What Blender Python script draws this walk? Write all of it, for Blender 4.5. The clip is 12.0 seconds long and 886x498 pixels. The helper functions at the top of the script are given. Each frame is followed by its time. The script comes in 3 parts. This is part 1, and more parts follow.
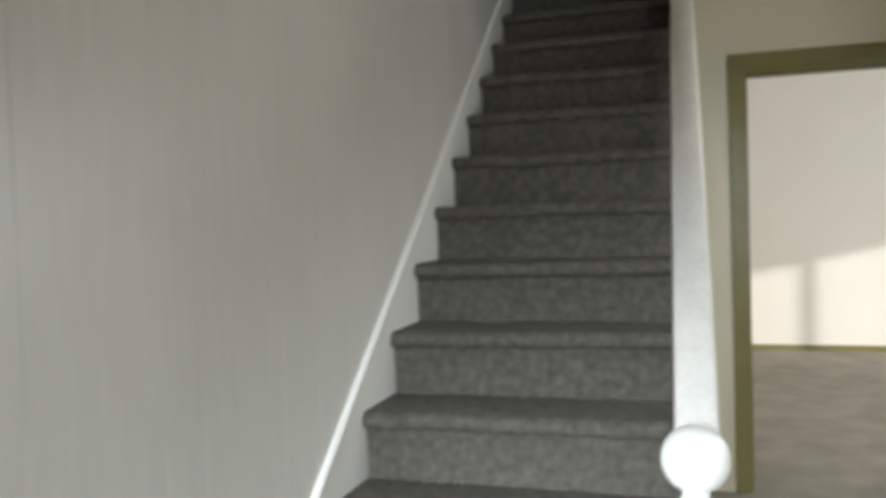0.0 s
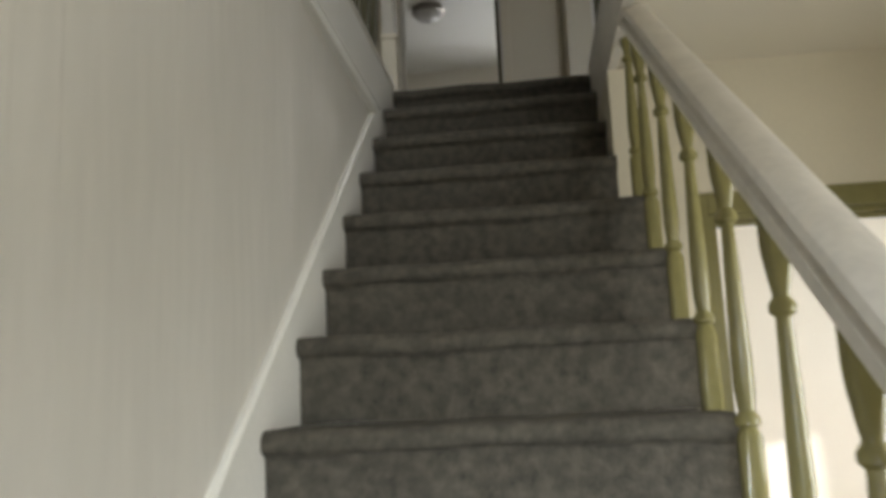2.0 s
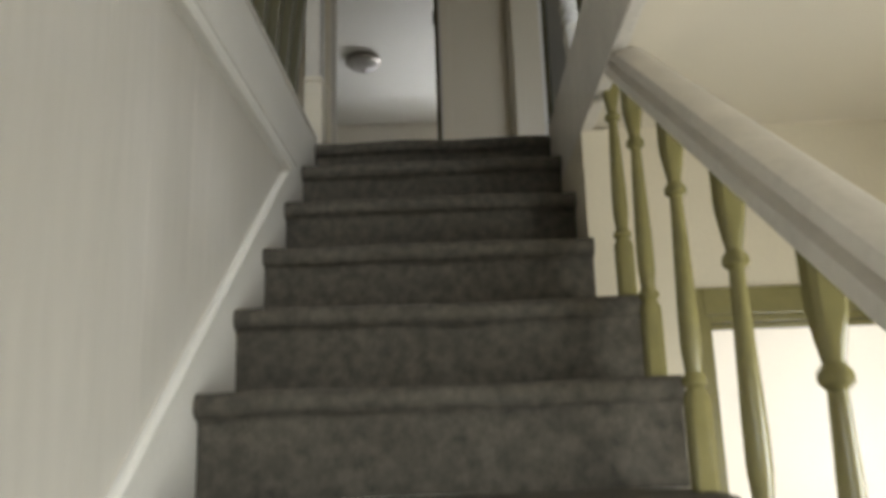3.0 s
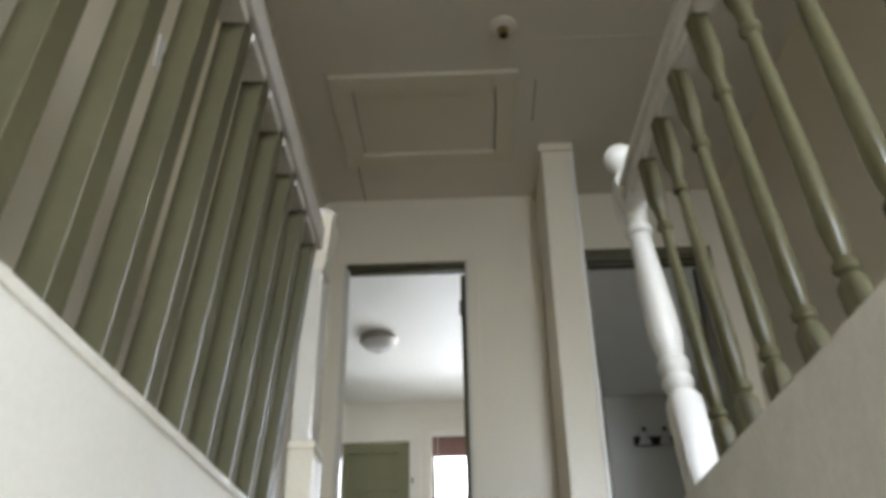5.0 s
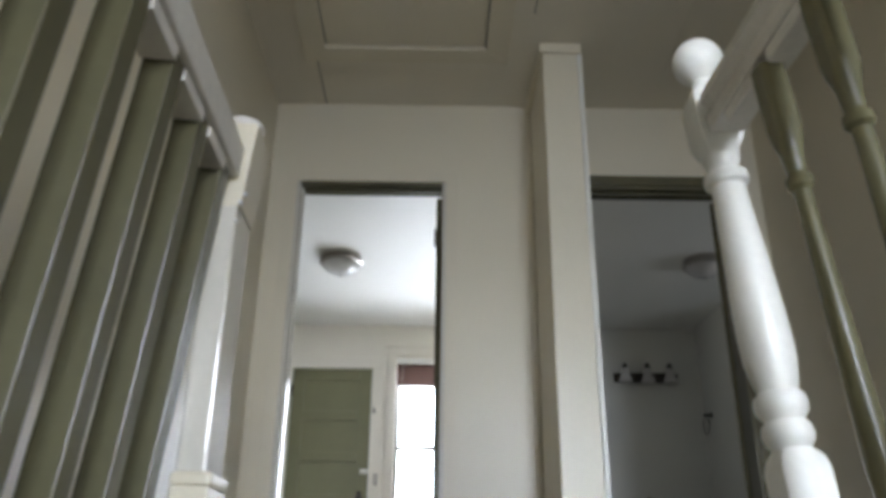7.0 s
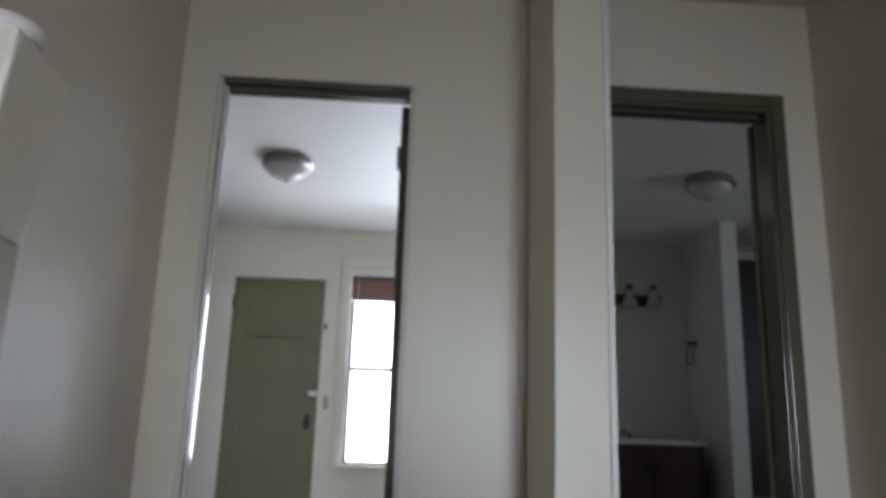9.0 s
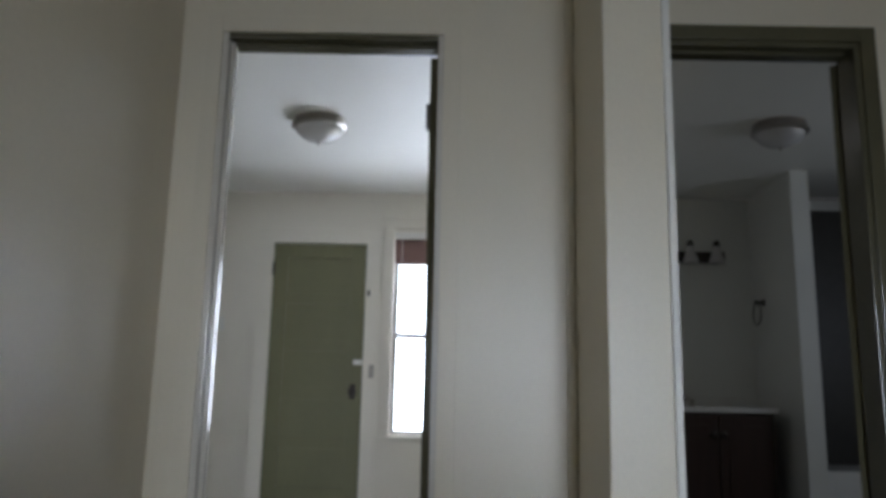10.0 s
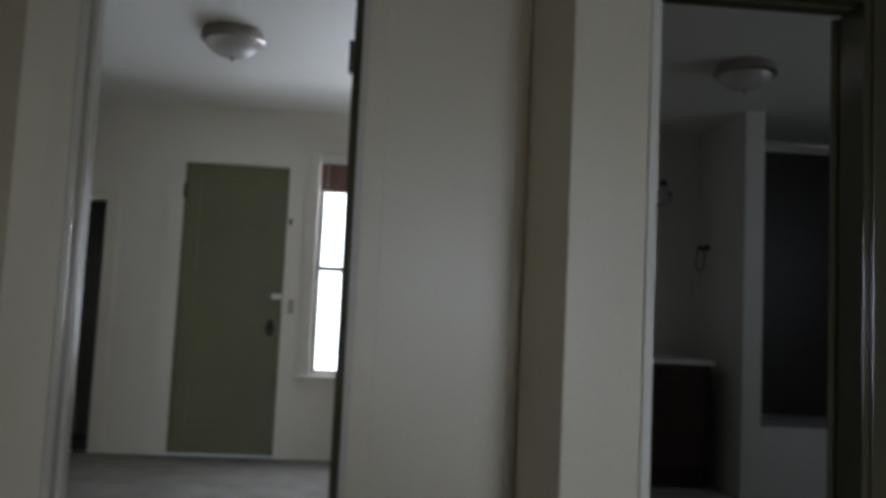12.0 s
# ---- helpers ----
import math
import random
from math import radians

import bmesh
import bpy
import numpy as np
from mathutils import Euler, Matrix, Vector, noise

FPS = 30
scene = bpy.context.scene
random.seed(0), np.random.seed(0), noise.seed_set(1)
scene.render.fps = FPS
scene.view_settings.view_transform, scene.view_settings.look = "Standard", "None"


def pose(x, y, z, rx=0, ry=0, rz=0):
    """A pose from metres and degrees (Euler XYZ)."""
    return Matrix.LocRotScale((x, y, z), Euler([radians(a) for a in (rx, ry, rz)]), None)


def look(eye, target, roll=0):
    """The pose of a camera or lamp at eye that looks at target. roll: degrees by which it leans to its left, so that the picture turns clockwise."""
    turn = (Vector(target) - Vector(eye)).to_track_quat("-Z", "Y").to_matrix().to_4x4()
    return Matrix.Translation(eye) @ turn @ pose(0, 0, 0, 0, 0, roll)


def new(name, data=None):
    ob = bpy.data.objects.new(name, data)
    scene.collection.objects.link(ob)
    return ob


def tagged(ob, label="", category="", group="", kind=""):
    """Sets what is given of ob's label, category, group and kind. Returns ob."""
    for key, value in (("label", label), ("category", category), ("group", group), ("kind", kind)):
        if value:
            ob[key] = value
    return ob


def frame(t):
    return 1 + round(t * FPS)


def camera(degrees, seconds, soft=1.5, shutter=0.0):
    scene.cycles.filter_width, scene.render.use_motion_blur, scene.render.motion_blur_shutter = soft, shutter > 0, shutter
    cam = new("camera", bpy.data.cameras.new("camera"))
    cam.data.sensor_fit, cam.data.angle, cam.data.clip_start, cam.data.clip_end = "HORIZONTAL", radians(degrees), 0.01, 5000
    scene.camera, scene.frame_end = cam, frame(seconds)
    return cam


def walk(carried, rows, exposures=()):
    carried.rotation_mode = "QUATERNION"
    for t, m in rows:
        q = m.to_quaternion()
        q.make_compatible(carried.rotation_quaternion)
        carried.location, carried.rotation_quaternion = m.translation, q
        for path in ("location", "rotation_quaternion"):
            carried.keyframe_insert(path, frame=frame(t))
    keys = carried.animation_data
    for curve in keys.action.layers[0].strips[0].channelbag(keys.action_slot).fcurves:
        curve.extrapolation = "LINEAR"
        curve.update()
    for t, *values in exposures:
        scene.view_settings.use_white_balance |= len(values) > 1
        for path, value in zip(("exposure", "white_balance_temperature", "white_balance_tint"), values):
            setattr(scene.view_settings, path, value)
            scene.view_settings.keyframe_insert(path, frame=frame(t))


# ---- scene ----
cam = camera(56.8, 12.0, soft=4.2, shutter=0.5)
PATH = [
    (0, (0.893, -4.479, -1.367), (0.305, -2.569, -1.445), -1.9),
    (0.5, (0.809, -4.294, -1.341), (0.459, -2.325, -1.321), -3.8),
    (1, (0.603, -3.944, -1.33), (0.463, -1.955, -1.172), -3.5),
    (1.5, (0.547, -3.541, -1.32), (0.328, -1.577, -1.018), -3.1),
    (2, (0.535, -3.219, -1.265), (0.322, -1.259, -0.93), -2.6),
    (2.5, (0.485, -2.878, -1.16), (0.4, -0.919, -0.768), -2.9),
    (3, (0.483, -2.668, -1.049), (0.448, -0.721, -0.593), -1.9),
    (3.5, (0.497, -2.436, -0.855), (0.432, -0.515, -0.301), -1.3),
    (3.7, (0.476, -2.366, -0.777), (0.414, -0.477, -0.123), -0.5),
    (5.3, (0.41, -1.89, -0.302), (0.366, -0.166, 0.713), -1.2),
    (5.5, (0.407, -1.844, -0.278), (0.408, -0.122, 0.74), -0.7),
    (6, (0.438, -1.638, -0.158), (0.45, 0.133, 0.771), 0.2),
    (6.5, (0.434, -1.48, -0.018), (0.358, 0.323, 0.844), 0.8),
    (7, (0.394, -1.32, 0.089), (0.406, 0.516, 0.88), 0.7),
    (7.5, (0.399, -1.162, 0.23), (0.444, 0.709, 0.936), 1.4),
    (9.3, (0.391, -0.483, 0.649), (0.505, 1.46, 1.11), 1.9),
    (9.5, (0.466, -0.421, 0.672), (0.511, 1.532, 1.098), 1.9),
    (10, (0.463, -0.279, 0.747), (0.445, 1.682, 1.142), 1.2),
    (10.5, (0.428, -0.156, 0.88), (0.440, 1.824, 1.166), 0.6),
    (11, (0.470, -0.022, 0.904), (0.571, 1.958, 1.166), 1.5),
    (11.5, (0.483, 0.055, 1.005), (0.54, 2.045, 1.199), 2.8),
    (12, (0.487, 0.142, 1.04), (0.638, 2.13, 1.201), 2.7),
]
EXPOSURES = [(0, -0.95, 6850, 14), (0.5, -1.05, 6950, 14), (1, -0.75, 6950, 14), (1.5, -0.55, 7150, 15), (2.5, -0.3, 7400, 15), (3.5, 0.25, 7000, 15), (5.5, 1.1, 6700, 14), (7.5, 1.05, 6350, 15), (9.5, 0.5, 6150, 16), (10.3, 0.3, 6200, 16), (11, -0.35, 6250, 16), (12, -0.38, 6300, 15)]
walk(cam, [(t, look(eye, target, roll)) for t, eye, target, roll in PATH], EXPOSURES)


# ---- levels and plan ----
LOW, LOW_CEIL, CEIL = -2.66, -0.25, 2.41
RISE, GOING = 0.19, 0.24
Y_DOOR = 2.225          # wall with the bedroom and bathroom doors
X_LEFT, X_RIGHT = -0.43, 1.965
Y_BED = 5.96

# ---- world, sun and window light ----
SUN_WAY = Vector((-1.0, 0.8, -0.21)).normalized()
world = bpy.data.worlds.new("world")
scene.world = world
world.use_nodes = True
wn = world.node_tree
sky = wn.nodes.new("ShaderNodeTexSky")
sky.sky_type = "NISHITA"
sky.sun_disc = False
sky.sun_elevation = math.asin(-SUN_WAY.z)
sky.sun_rotation = math.atan2(-SUN_WAY.x, -SUN_WAY.y)
wn.links.new(sky.outputs[0], wn.nodes["Background"].inputs[0])
wn.nodes["Background"].inputs[1].default_value = 0.15

sun = new("sun", bpy.data.lights.new("sun", "SUN"))
sun.data.energy, sun.data.angle, sun.data.color = 5.0, radians(1.5), (0.94, 0.98, 1.0)
sun.matrix_world = look((20, -16, 6), Vector((20, -16, 6)) + SUN_WAY)


def window_light(name, eye, way, w, h, watts, color=(0.80, 0.90, 1.0), spread=180):
    d = bpy.data.lights.new(name, "AREA")
    d.shape, d.size, d.size_y, d.energy, d.color = "RECTANGLE", w, h, watts, color
    d.spread = radians(spread)
    ob = new(name, d)
    ob.matrix_world = look(eye, Vector(eye) + Vector(way))
    return ob


window_light("bedroom_daylight", (0.42, Y_BED + 0.16, 1.34), (0, -1, 0), 0.80, 1.50, 32)
window_light("front_daylight", (0.55, -5.63, -1.45), (0, 1, -0.38), 0.9, 1.4, 50, (0.72, 0.87, 1.0), 50)
# Fill lamp added out of view to brighten the left stair wall.
window_light("side_fill_light", (1.955, -2.2, -1.5), (-1, 0, -0.05), 1.0, 1.1, 52, (0.84, 0.95, 1.0))
window_light("upper_daylight", (1.35, -4.66, 1.25), (-0.1, 1, -0.28), 0.95, 1.25, 17, (0.78, 0.89, 1.0), 64)
# Added lamp on a hidden bathroom wall, lifts the room's brightness.
window_light("bath_fill_light", (4.44, 3.6, 1.6), (-1, 0, 0), 0.5, 0.6, 4.5)
window_light("living_daylight", (5.06, 1.15, -1.45), (-1, 0, 0), 1.5, 1.0, 320)


# ---- materials ----
def material(name, color, rough=0.5, metal=0.0, vary=0.06, grain=60.0, stain=1.6, bump=0.05, streak=1.0, dist=0.002, dark=0.8, coat=0.0):
    """Paint, cloth, wood or metal: colour with broad stains and fine grain, uneven gloss and fine relief."""
    m = bpy.data.materials.new(name)
    m.use_nodes = True
    nt = m.node_tree
    b = nt.nodes["Principled BSDF"]
    tc = nt.nodes.new("ShaderNodeTexCoord")
    mp = nt.nodes.new("ShaderNodeMapping")
    mp.inputs["Scale"].default_value = (1, 1, streak)
    nt.links.new(tc.outputs["Object"], mp.inputs["Vector"])
    broad, fine = nt.nodes.new("ShaderNodeTexNoise"), nt.nodes.new("ShaderNodeTexNoise")
    broad.inputs["Scale"].default_value, broad.inputs["Detail"].default_value = stain, 5
    fine.inputs["Scale"].default_value, fine.inputs["Detail"].default_value = grain, 4
    for n in (broad, fine):
        nt.links.new(mp.outputs[0], n.inputs["Vector"])
    mix = nt.nodes.new("ShaderNodeMix")
    mix.data_type = "FLOAT"
    mix.inputs[0].default_value = 0.4
    nt.links.new(broad.outputs[0], mix.inputs[2])
    nt.links.new(fine.outputs[0], mix.inputs[3])
    ramp = nt.nodes.new("ShaderNodeValToRGB")
    ramp.color_ramp.elements[0].position, ramp.color_ramp.elements[1].position = 0.3, 0.7
    lo = [max(0.0, c * (1 - vary * 2 * dark)) for c in color]
    hi = [min(1.0, c * (1 + vary)) for c in color]
    ramp.color_ramp.elements[0].color, ramp.color_ramp.elements[1].color = (*lo, 1), (*hi, 1)
    nt.links.new(mix.outputs[0], ramp.inputs[0])
    nt.links.new(ramp.outputs[0], b.inputs["Base Color"])
    rr = nt.nodes.new("ShaderNodeMapRange")
    rr.inputs["To Min"].default_value, rr.inputs["To Max"].default_value = max(0.02, rough - 0.03), min(1.0, rough + 0.03)
    nt.links.new(broad.outputs[0], rr.inputs["Value"])
    nt.links.new(rr.outputs[0], b.inputs["Roughness"])
    b.inputs["Metallic"].default_value = metal
    b.inputs["Coat Weight"].default_value = coat
    bp = nt.nodes.new("ShaderNodeBump")
    bp.inputs["Strength"].default_value, bp.inputs["Distance"].default_value = bump, dist
    nt.links.new(mix.outputs[0], bp.inputs["Height"])
    nt.links.new(bp.outputs[0], b.inputs["Normal"])
    return m


def glass_material(name, color=(1, 1, 1), rough=0.0):
    m = bpy.data.materials.new(name)
    m.use_nodes = True
    b = m.node_tree.nodes["Principled BSDF"]
    b.inputs["Base Color"].default_value = (*color, 1)
    b.inputs["Transmission Weight"].default_value, b.inputs["Roughness"].default_value = 1.0, rough
    b.inputs["IOR"].default_value = 1.45
    return m


M_WALL = material("cream_wall_paint", (0.73, 0.665, 0.525), 0.36, vary=0.05, grain=120, stain=0.9, bump=0.06)
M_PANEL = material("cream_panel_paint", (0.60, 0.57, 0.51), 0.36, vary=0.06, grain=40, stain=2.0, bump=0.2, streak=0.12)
M_WHITE = material("white_trim_paint", (0.79, 0.77, 0.71), 0.32, vary=0.05, grain=90, stain=4, bump=0.2)
M_WORN = material("worn_white_paint", (0.75, 0.71, 0.645), 0.35, vary=0.09, grain=70, stain=9, bump=0.5, dist=0.004)
M_JAMB = material("glossy_cream_paint", (0.66, 0.62, 0.54), 0.16, vary=0.05, grain=80, stain=4, bump=0.1)
M_CEIL = material("ceiling_paint", (0.75, 0.695, 0.585), 0.5, vary=0.04, grain=220, stain=0.8, bump=0.25)
M_CEIL_W = material("white_ceiling_paint", (0.80, 0.79, 0.74), 0.6, vary=0.03, grain=220, stain=0.8, bump=0.25)
M_BED = material("offwhite_room_paint", (0.79, 0.75, 0.67), 0.5, vary=0.04, grain=150, stain=0.9, bump=0.12)
M_BATH = material("bath_wall_paint", (0.74, 0.74, 0.70), 0.45, vary=0.04, grain=150, stain=1.0, bump=0.12)
M_OLIVE = material("olive_paint", (0.215, 0.19, 0.075), 0.26, vary=0.1, grain=50, stain=6, bump=0.25)
M_SLAT = material("dark_olive_gloss_paint", (0.10, 0.092, 0.05), 0.32, vary=0.1, grain=50, stain=5, bump=0.2)
# Olive paint again, greyed and darkened so its colour carries the backlit shading.
M_OLIVE_UP = material("backlit_olive_paint", (0.16, 0.148, 0.08), 0.24, vary=0.1, grain=50, stain=6, bump=0.25)
M_DOOR = material("drab_green_door_paint", (0.17, 0.165, 0.085), 0.42, vary=0.08, grain=60, stain=3, bump=0.2)
M_DARK = material("dark_olive_trim", (0.11, 0.10, 0.06), 0.17, vary=0.1, grain=60, stain=4, bump=0.2)
M_CARPET = material("grey_brown_carpet", (0.094, 0.083, 0.064), 0.95, vary=0.42, grain=330, stain=38, bump=0.9, dist=0.006, dark=0.75)
M_CARPET_L = material("beige_carpet", (0.33, 0.29, 0.24), 0.95, vary=0.2, grain=240, stain=5, bump=0.9, dist=0.006)
M_CARPET_B = material("grey_bedroom_carpet", (0.25, 0.235, 0.21), 0.95, vary=0.2, grain=240, stain=5, bump=0.9, dist=0.006)
M_BATHFLOOR = material("bath_vinyl", (0.34, 0.33, 0.30), 0.4, vary=0.12, grain=60, stain=4, bump=0.1)
M_VANITY = material("dark_cherry_wood", (0.032, 0.013, 0.009), 0.35, vary=0.3, grain=30, stain=3, bump=0.2, streak=0.1)
M_COUNTER = material("white_cultured_marble", (0.72, 0.71, 0.68), 0.18, vary=0.05, grain=12, stain=4)
M_TUB = material("white_enamel", (0.78, 0.78, 0.76), 0.15, vary=0.03, grain=30, stain=3)
M_SURROUND = material("brown_tub_surround", (0.04, 0.036, 0.03), 0.45, vary=0.2, grain=20, stain=3, bump=0.1)
M_NICKEL = material("brushed_nickel", (0.42, 0.39, 0.36), 0.3, 1.0, vary=0.1, grain=80, stain=5)
M_BRONZE = material("dark_bronze", (0.06, 0.05, 0.045), 0.4, 0.8, vary=0.2, grain=80, stain=5)
M_BRASS = material("aged_brass", (0.35, 0.24, 0.11), 0.4, 1.0, vary=0.2, grain=80, stain=8)
# Closet colour darkened to hold the shade of its dim interior.
M_CLOSET = material("shaded_closet_paint", (0.12, 0.125, 0.10), 0.6, vary=0.1, grain=60, stain=2)
M_BLACK = material("dark_gap", (0.02, 0.018, 0.015), 0.9)
M_BLIND = material("mauve_brown_blind", (0.20, 0.12, 0.10), 0.6, vary=0.1, grain=60, stain=5)
M_BLINDW = material("white_blind", (0.78, 0.77, 0.74), 0.5, vary=0.03, grain=60, stain=5)
M_PLASTIC = material("white_plastic", (0.75, 0.74, 0.70), 0.3, vary=0.03, grain=60, stain=5)
M_GLASS = glass_material("window_glass")
M_FROST = material("frosted_lamp_glass", (0.60, 0.59, 0.58), 0.25, vary=0.04, grain=15, stain=6)
M_SOIL = material("ground_soil", (0.16, 0.14, 0.10), 0.9, vary=0.3, grain=3, stain=0.3)
M_OUT = material("outside_siding", (0.55, 0.54, 0.50), 0.7, vary=0.1, grain=30, stain=1)


# ---- mesh tools ----
def box_into(bm, x0, x1, y0, y1, z0, z1, bev=0.0):
    r = bmesh.ops.create_cube(bm, size=1.0)
    vs = r["verts"]
    for v in vs:
        v.co = Vector(((x0 + x1) / 2 + v.co.x * (x1 - x0), (y0 + y1) / 2 + v.co.y * (y1 - y0), (z0 + z1) / 2 + v.co.z * (z1 - z0)))
    if bev > 0:
        es = list({e for v in vs for e in v.link_edges})
        bmesh.ops.bevel(bm, geom=es, offset=bev, segments=2, affect="EDGES", profile=0.6)
    return bm


def box(x0, x1, y0, y1, z0, z1, bev=0.0):
    return box_into(bmesh.new(), x0, x1, y0, y1, z0, z1, bev)


def lathe(profile, seg=20, m=None):
    """A turned shape round z from (radius, z) pairs; a negative radius marks a square section of that half width."""
    bm = bmesh.new()
    rings = []
    for r, z in profile:
        ring = []
        for i in range(seg):
            a = 2 * math.pi * (i + 0.5) / seg
            if r < 0:
                k = -r / max(abs(math.cos(a)), abs(math.sin(a)))
            else:
                k = r
            ring.append(bm.verts.new((k * math.cos(a), k * math.sin(a), z)))
        rings.append(ring)
    for a, b in zip(rings, rings[1:]):
        for i in range(seg):
            bm.faces.new((a[i], a[(i + 1) % seg], b[(i + 1) % seg], b[i]))
    bm.faces.new(list(reversed(rings[0])))
    bm.faces.new(rings[-1])
    if m is not None:
        bm.transform(m)
    return bm


def prism(points, x0, x1, axis="x"):
    """An outline of (y, z) pairs drawn out along x."""
    bm = bmesh.new()
    a = [bm.verts.new((x0, y, z)) for y, z in points]
    b = [bm.verts.new((x1, y, z)) for y, z in points]
    n = len(points)
    for i in range(n):
        bm.faces.new((a[i], a[(i + 1) % n], b[(i + 1) % n], b[i]))
    bm.faces.new(list(reversed(a)))
    bm.faces.new(b)
    bmesh.ops.recalc_face_normals(bm, faces=bm.faces)
    return bm


def tube(points, r, seg=10):
    bm = bmesh.new()
    pts = [Vector(p) for p in points]
    rings = []
    for i, p in enumerate(pts):
        d = (pts[min(i + 1, len(pts) - 1)] - pts[max(i - 1, 0)]).normalized()
        s = d.orthogonal().normalized() if not rings else (side - d * side.dot(d)).normalized()
        side = s
        u = d.cross(s)
        rings.append([bm.verts.new(p + r * (s * math.cos(2 * math.pi * k / seg) + u * math.sin(2 * math.pi * k / seg))) for k in range(seg)])
    for a, b in zip(rings, rings[1:]):
        for i in range(seg):
            bm.faces.new((a[i], a[(i + 1) % seg], b[(i + 1) % seg], b[i]))
    bm.faces.new(list(reversed(rings[0])))
    bm.faces.new(rings[-1])
    bmesh.ops.recalc_face_normals(bm, faces=bm.faces)
    return bm


def mesh_of(name, bm, mat, smooth=False):
    me = bpy.data.meshes.new(name)
    bm.normal_update()
    bm.to_mesh(me)
    bm.free()
    me.materials.append(mat)
    if smooth:
        for p in me.polygons:
            p.use_smooth = True
        me.set_sharp_from_angle(angle=radians(38))
    return me


def thing(name, label, category, group="", at=(0, 0, 0)):
    ob = new(name)
    ob.location = at
    return tagged(ob, label, category, group)


def part(name, bm, mat, parent, label="", smooth=False):
    ob = new(name, mesh_of(name, bm, mat, smooth))
    ob.parent = parent
    if label:
        ob["label"] = label
    return ob


def solid(name, bm, mat, label, category, group="", kind="", smooth=False):
    return tagged(new(name, mesh_of(name, bm, mat, smooth)), label, category, group, kind)


def structure(name, bm, mat, label, category):
    return solid(name, bm, mat, label, category, kind="structure")


def wall_along_x(x0, x1, y0, y1, z0, z1, holes=()):
    """A wall that runs along x, with openings (xa, xb, za, zb) through it."""
    bm = bmesh.new()
    x = x0
    for xa, xb, za, zb in sorted(holes):
        if xa > x:
            box_into(bm, x, xa, y0, y1, z0, z1)
        if za > z0:
            box_into(bm, xa, xb, y0, y1, z0, za)
        if zb < z1:
            box_into(bm, xa, xb, y0, y1, zb, z1)
        x = xb
    if x < x1:
        box_into(bm, x, x1, y0, y1, z0, z1)
    return bm


def wall_along_y(y0, y1, x0, x1, z0, z1, holes=()):
    bm = wall_along_x(y0, y1, x0, x1, z0, z1, holes)
    for v in bm.verts:
        v.co.x, v.co.y = v.co.y, v.co.x
    bmesh.ops.reverse_faces(bm, faces=bm.faces)
    return bm


# ---- structure: lower storey ----
ground = structure("ground", box(-150, 150, -150, 150, -3.2, -3.05), M_SOIL, "bare brown soil round the house", "ground")
structure("floor_lower", box(-0.1, 5.1, -5.8, 3.5, LOW - 0.15, LOW), M_CARPET_L, "beige carpet on the lower floor", "floor")
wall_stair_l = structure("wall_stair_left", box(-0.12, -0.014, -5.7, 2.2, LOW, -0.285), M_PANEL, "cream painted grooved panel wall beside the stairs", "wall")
structure("wall_stair_upper_band", box(-0.12, 0.0, -5.7, 0.12, -0.262, -0.012), M_WHITE, "white painted band above the stair wall", "wall")
structure("trim_band_upper", box(-0.002, 0.010, -5.7, -0.30, -0.222, -0.206, 0.003), M_WHITE, "thin white bead along the stair well edge", "trim")
structure("trim_band", box(-0.02, 0.024, -5.7, -0.46, -0.288, -0.256, 0.006), M_WHITE, "thin white moulding along the stair wall", "trim")
structure("wall_lower_front", wall_along_x(-0.1, 2.1, -5.8, -5.7, LOW, LOW_CEIL, [(0.08, 1.02, LOW + 0.25, LOW + 1.95)]), M_WALL, "cream painted wall with a wide front opening", "wall")
structure("wall_lower_right", wall_along_y(-5.7, -0.585, X_RIGHT, X_RIGHT + 0.1, LOW, LOW_CEIL), M_WALL, "cream painted wall of the lower hall", "wall")
structure("wall_lower_door", wall_along_x(0.90, X_RIGHT + 0.1, -0.585, -0.48, LOW, LOW_CEIL, [(1.10, 1.868, LOW, -0.762)]), M_WALL, "cream painted wall with an olive framed doorway", "wall")
structure("wall_stair_right", box(0.818, 0.90, -0.64, 2.2, LOW, -0.27), M_WALL, "cream painted wall closing the top of the stairs", "wall")
structure("ceiling_lower_hall", box(0.852, X_RIGHT, -5.7, -0.585, LOW_CEIL, LOW_CEIL + 0.06), M_CEIL, "cream painted ceiling of the lower hall", "ceiling")
structure("ceiling_entry", box(-0.012, 0.852, -5.7, -3.35, LOW_CEIL, LOW_CEIL + 0.06), M_CEIL, "cream painted ceiling over the entry", "ceiling")
structure("wall_living_far", box(0.85, 5.1, 3.4, 3.5, LOW, -0.06), M_BED, "off-white painted wall of the living room", "wall")
structure("wall_living_right", wall_along_y(-0.48, 3.4, 5.0, 5.1, LOW, -0.06, [(-0.1, 0.81, LOW + 0.15, -1.2), (0.85, 1.48, LOW + 0.15, -1.2)]), M_BED, "off-white wall with two window openings", "wall")
structure("wall_living_near", box(X_RIGHT + 0.1, 5.1, -0.58, -0.48, LOW, -0.06), M_BED, "off-white painted wall of the living room", "wall")
structure("wall_living_left", box(0.901, 0.95, -0.48, 3.4, LOW, -0.06), M_BED, "off-white painted wall of the living room", "wall")
structure("ceiling_living", box(0.9, 5.1, -0.48, 3.5, -0.12, -0.06), M_CEIL_W, "white painted ceiling of the living room", "ceiling")
structure("baseboard_living", box(0.95, 5.0, 3.385, 3.40, LOW, LOW + 0.05, 0.004), M_OLIVE, "low olive baseboard along the living room wall", "baseboard")

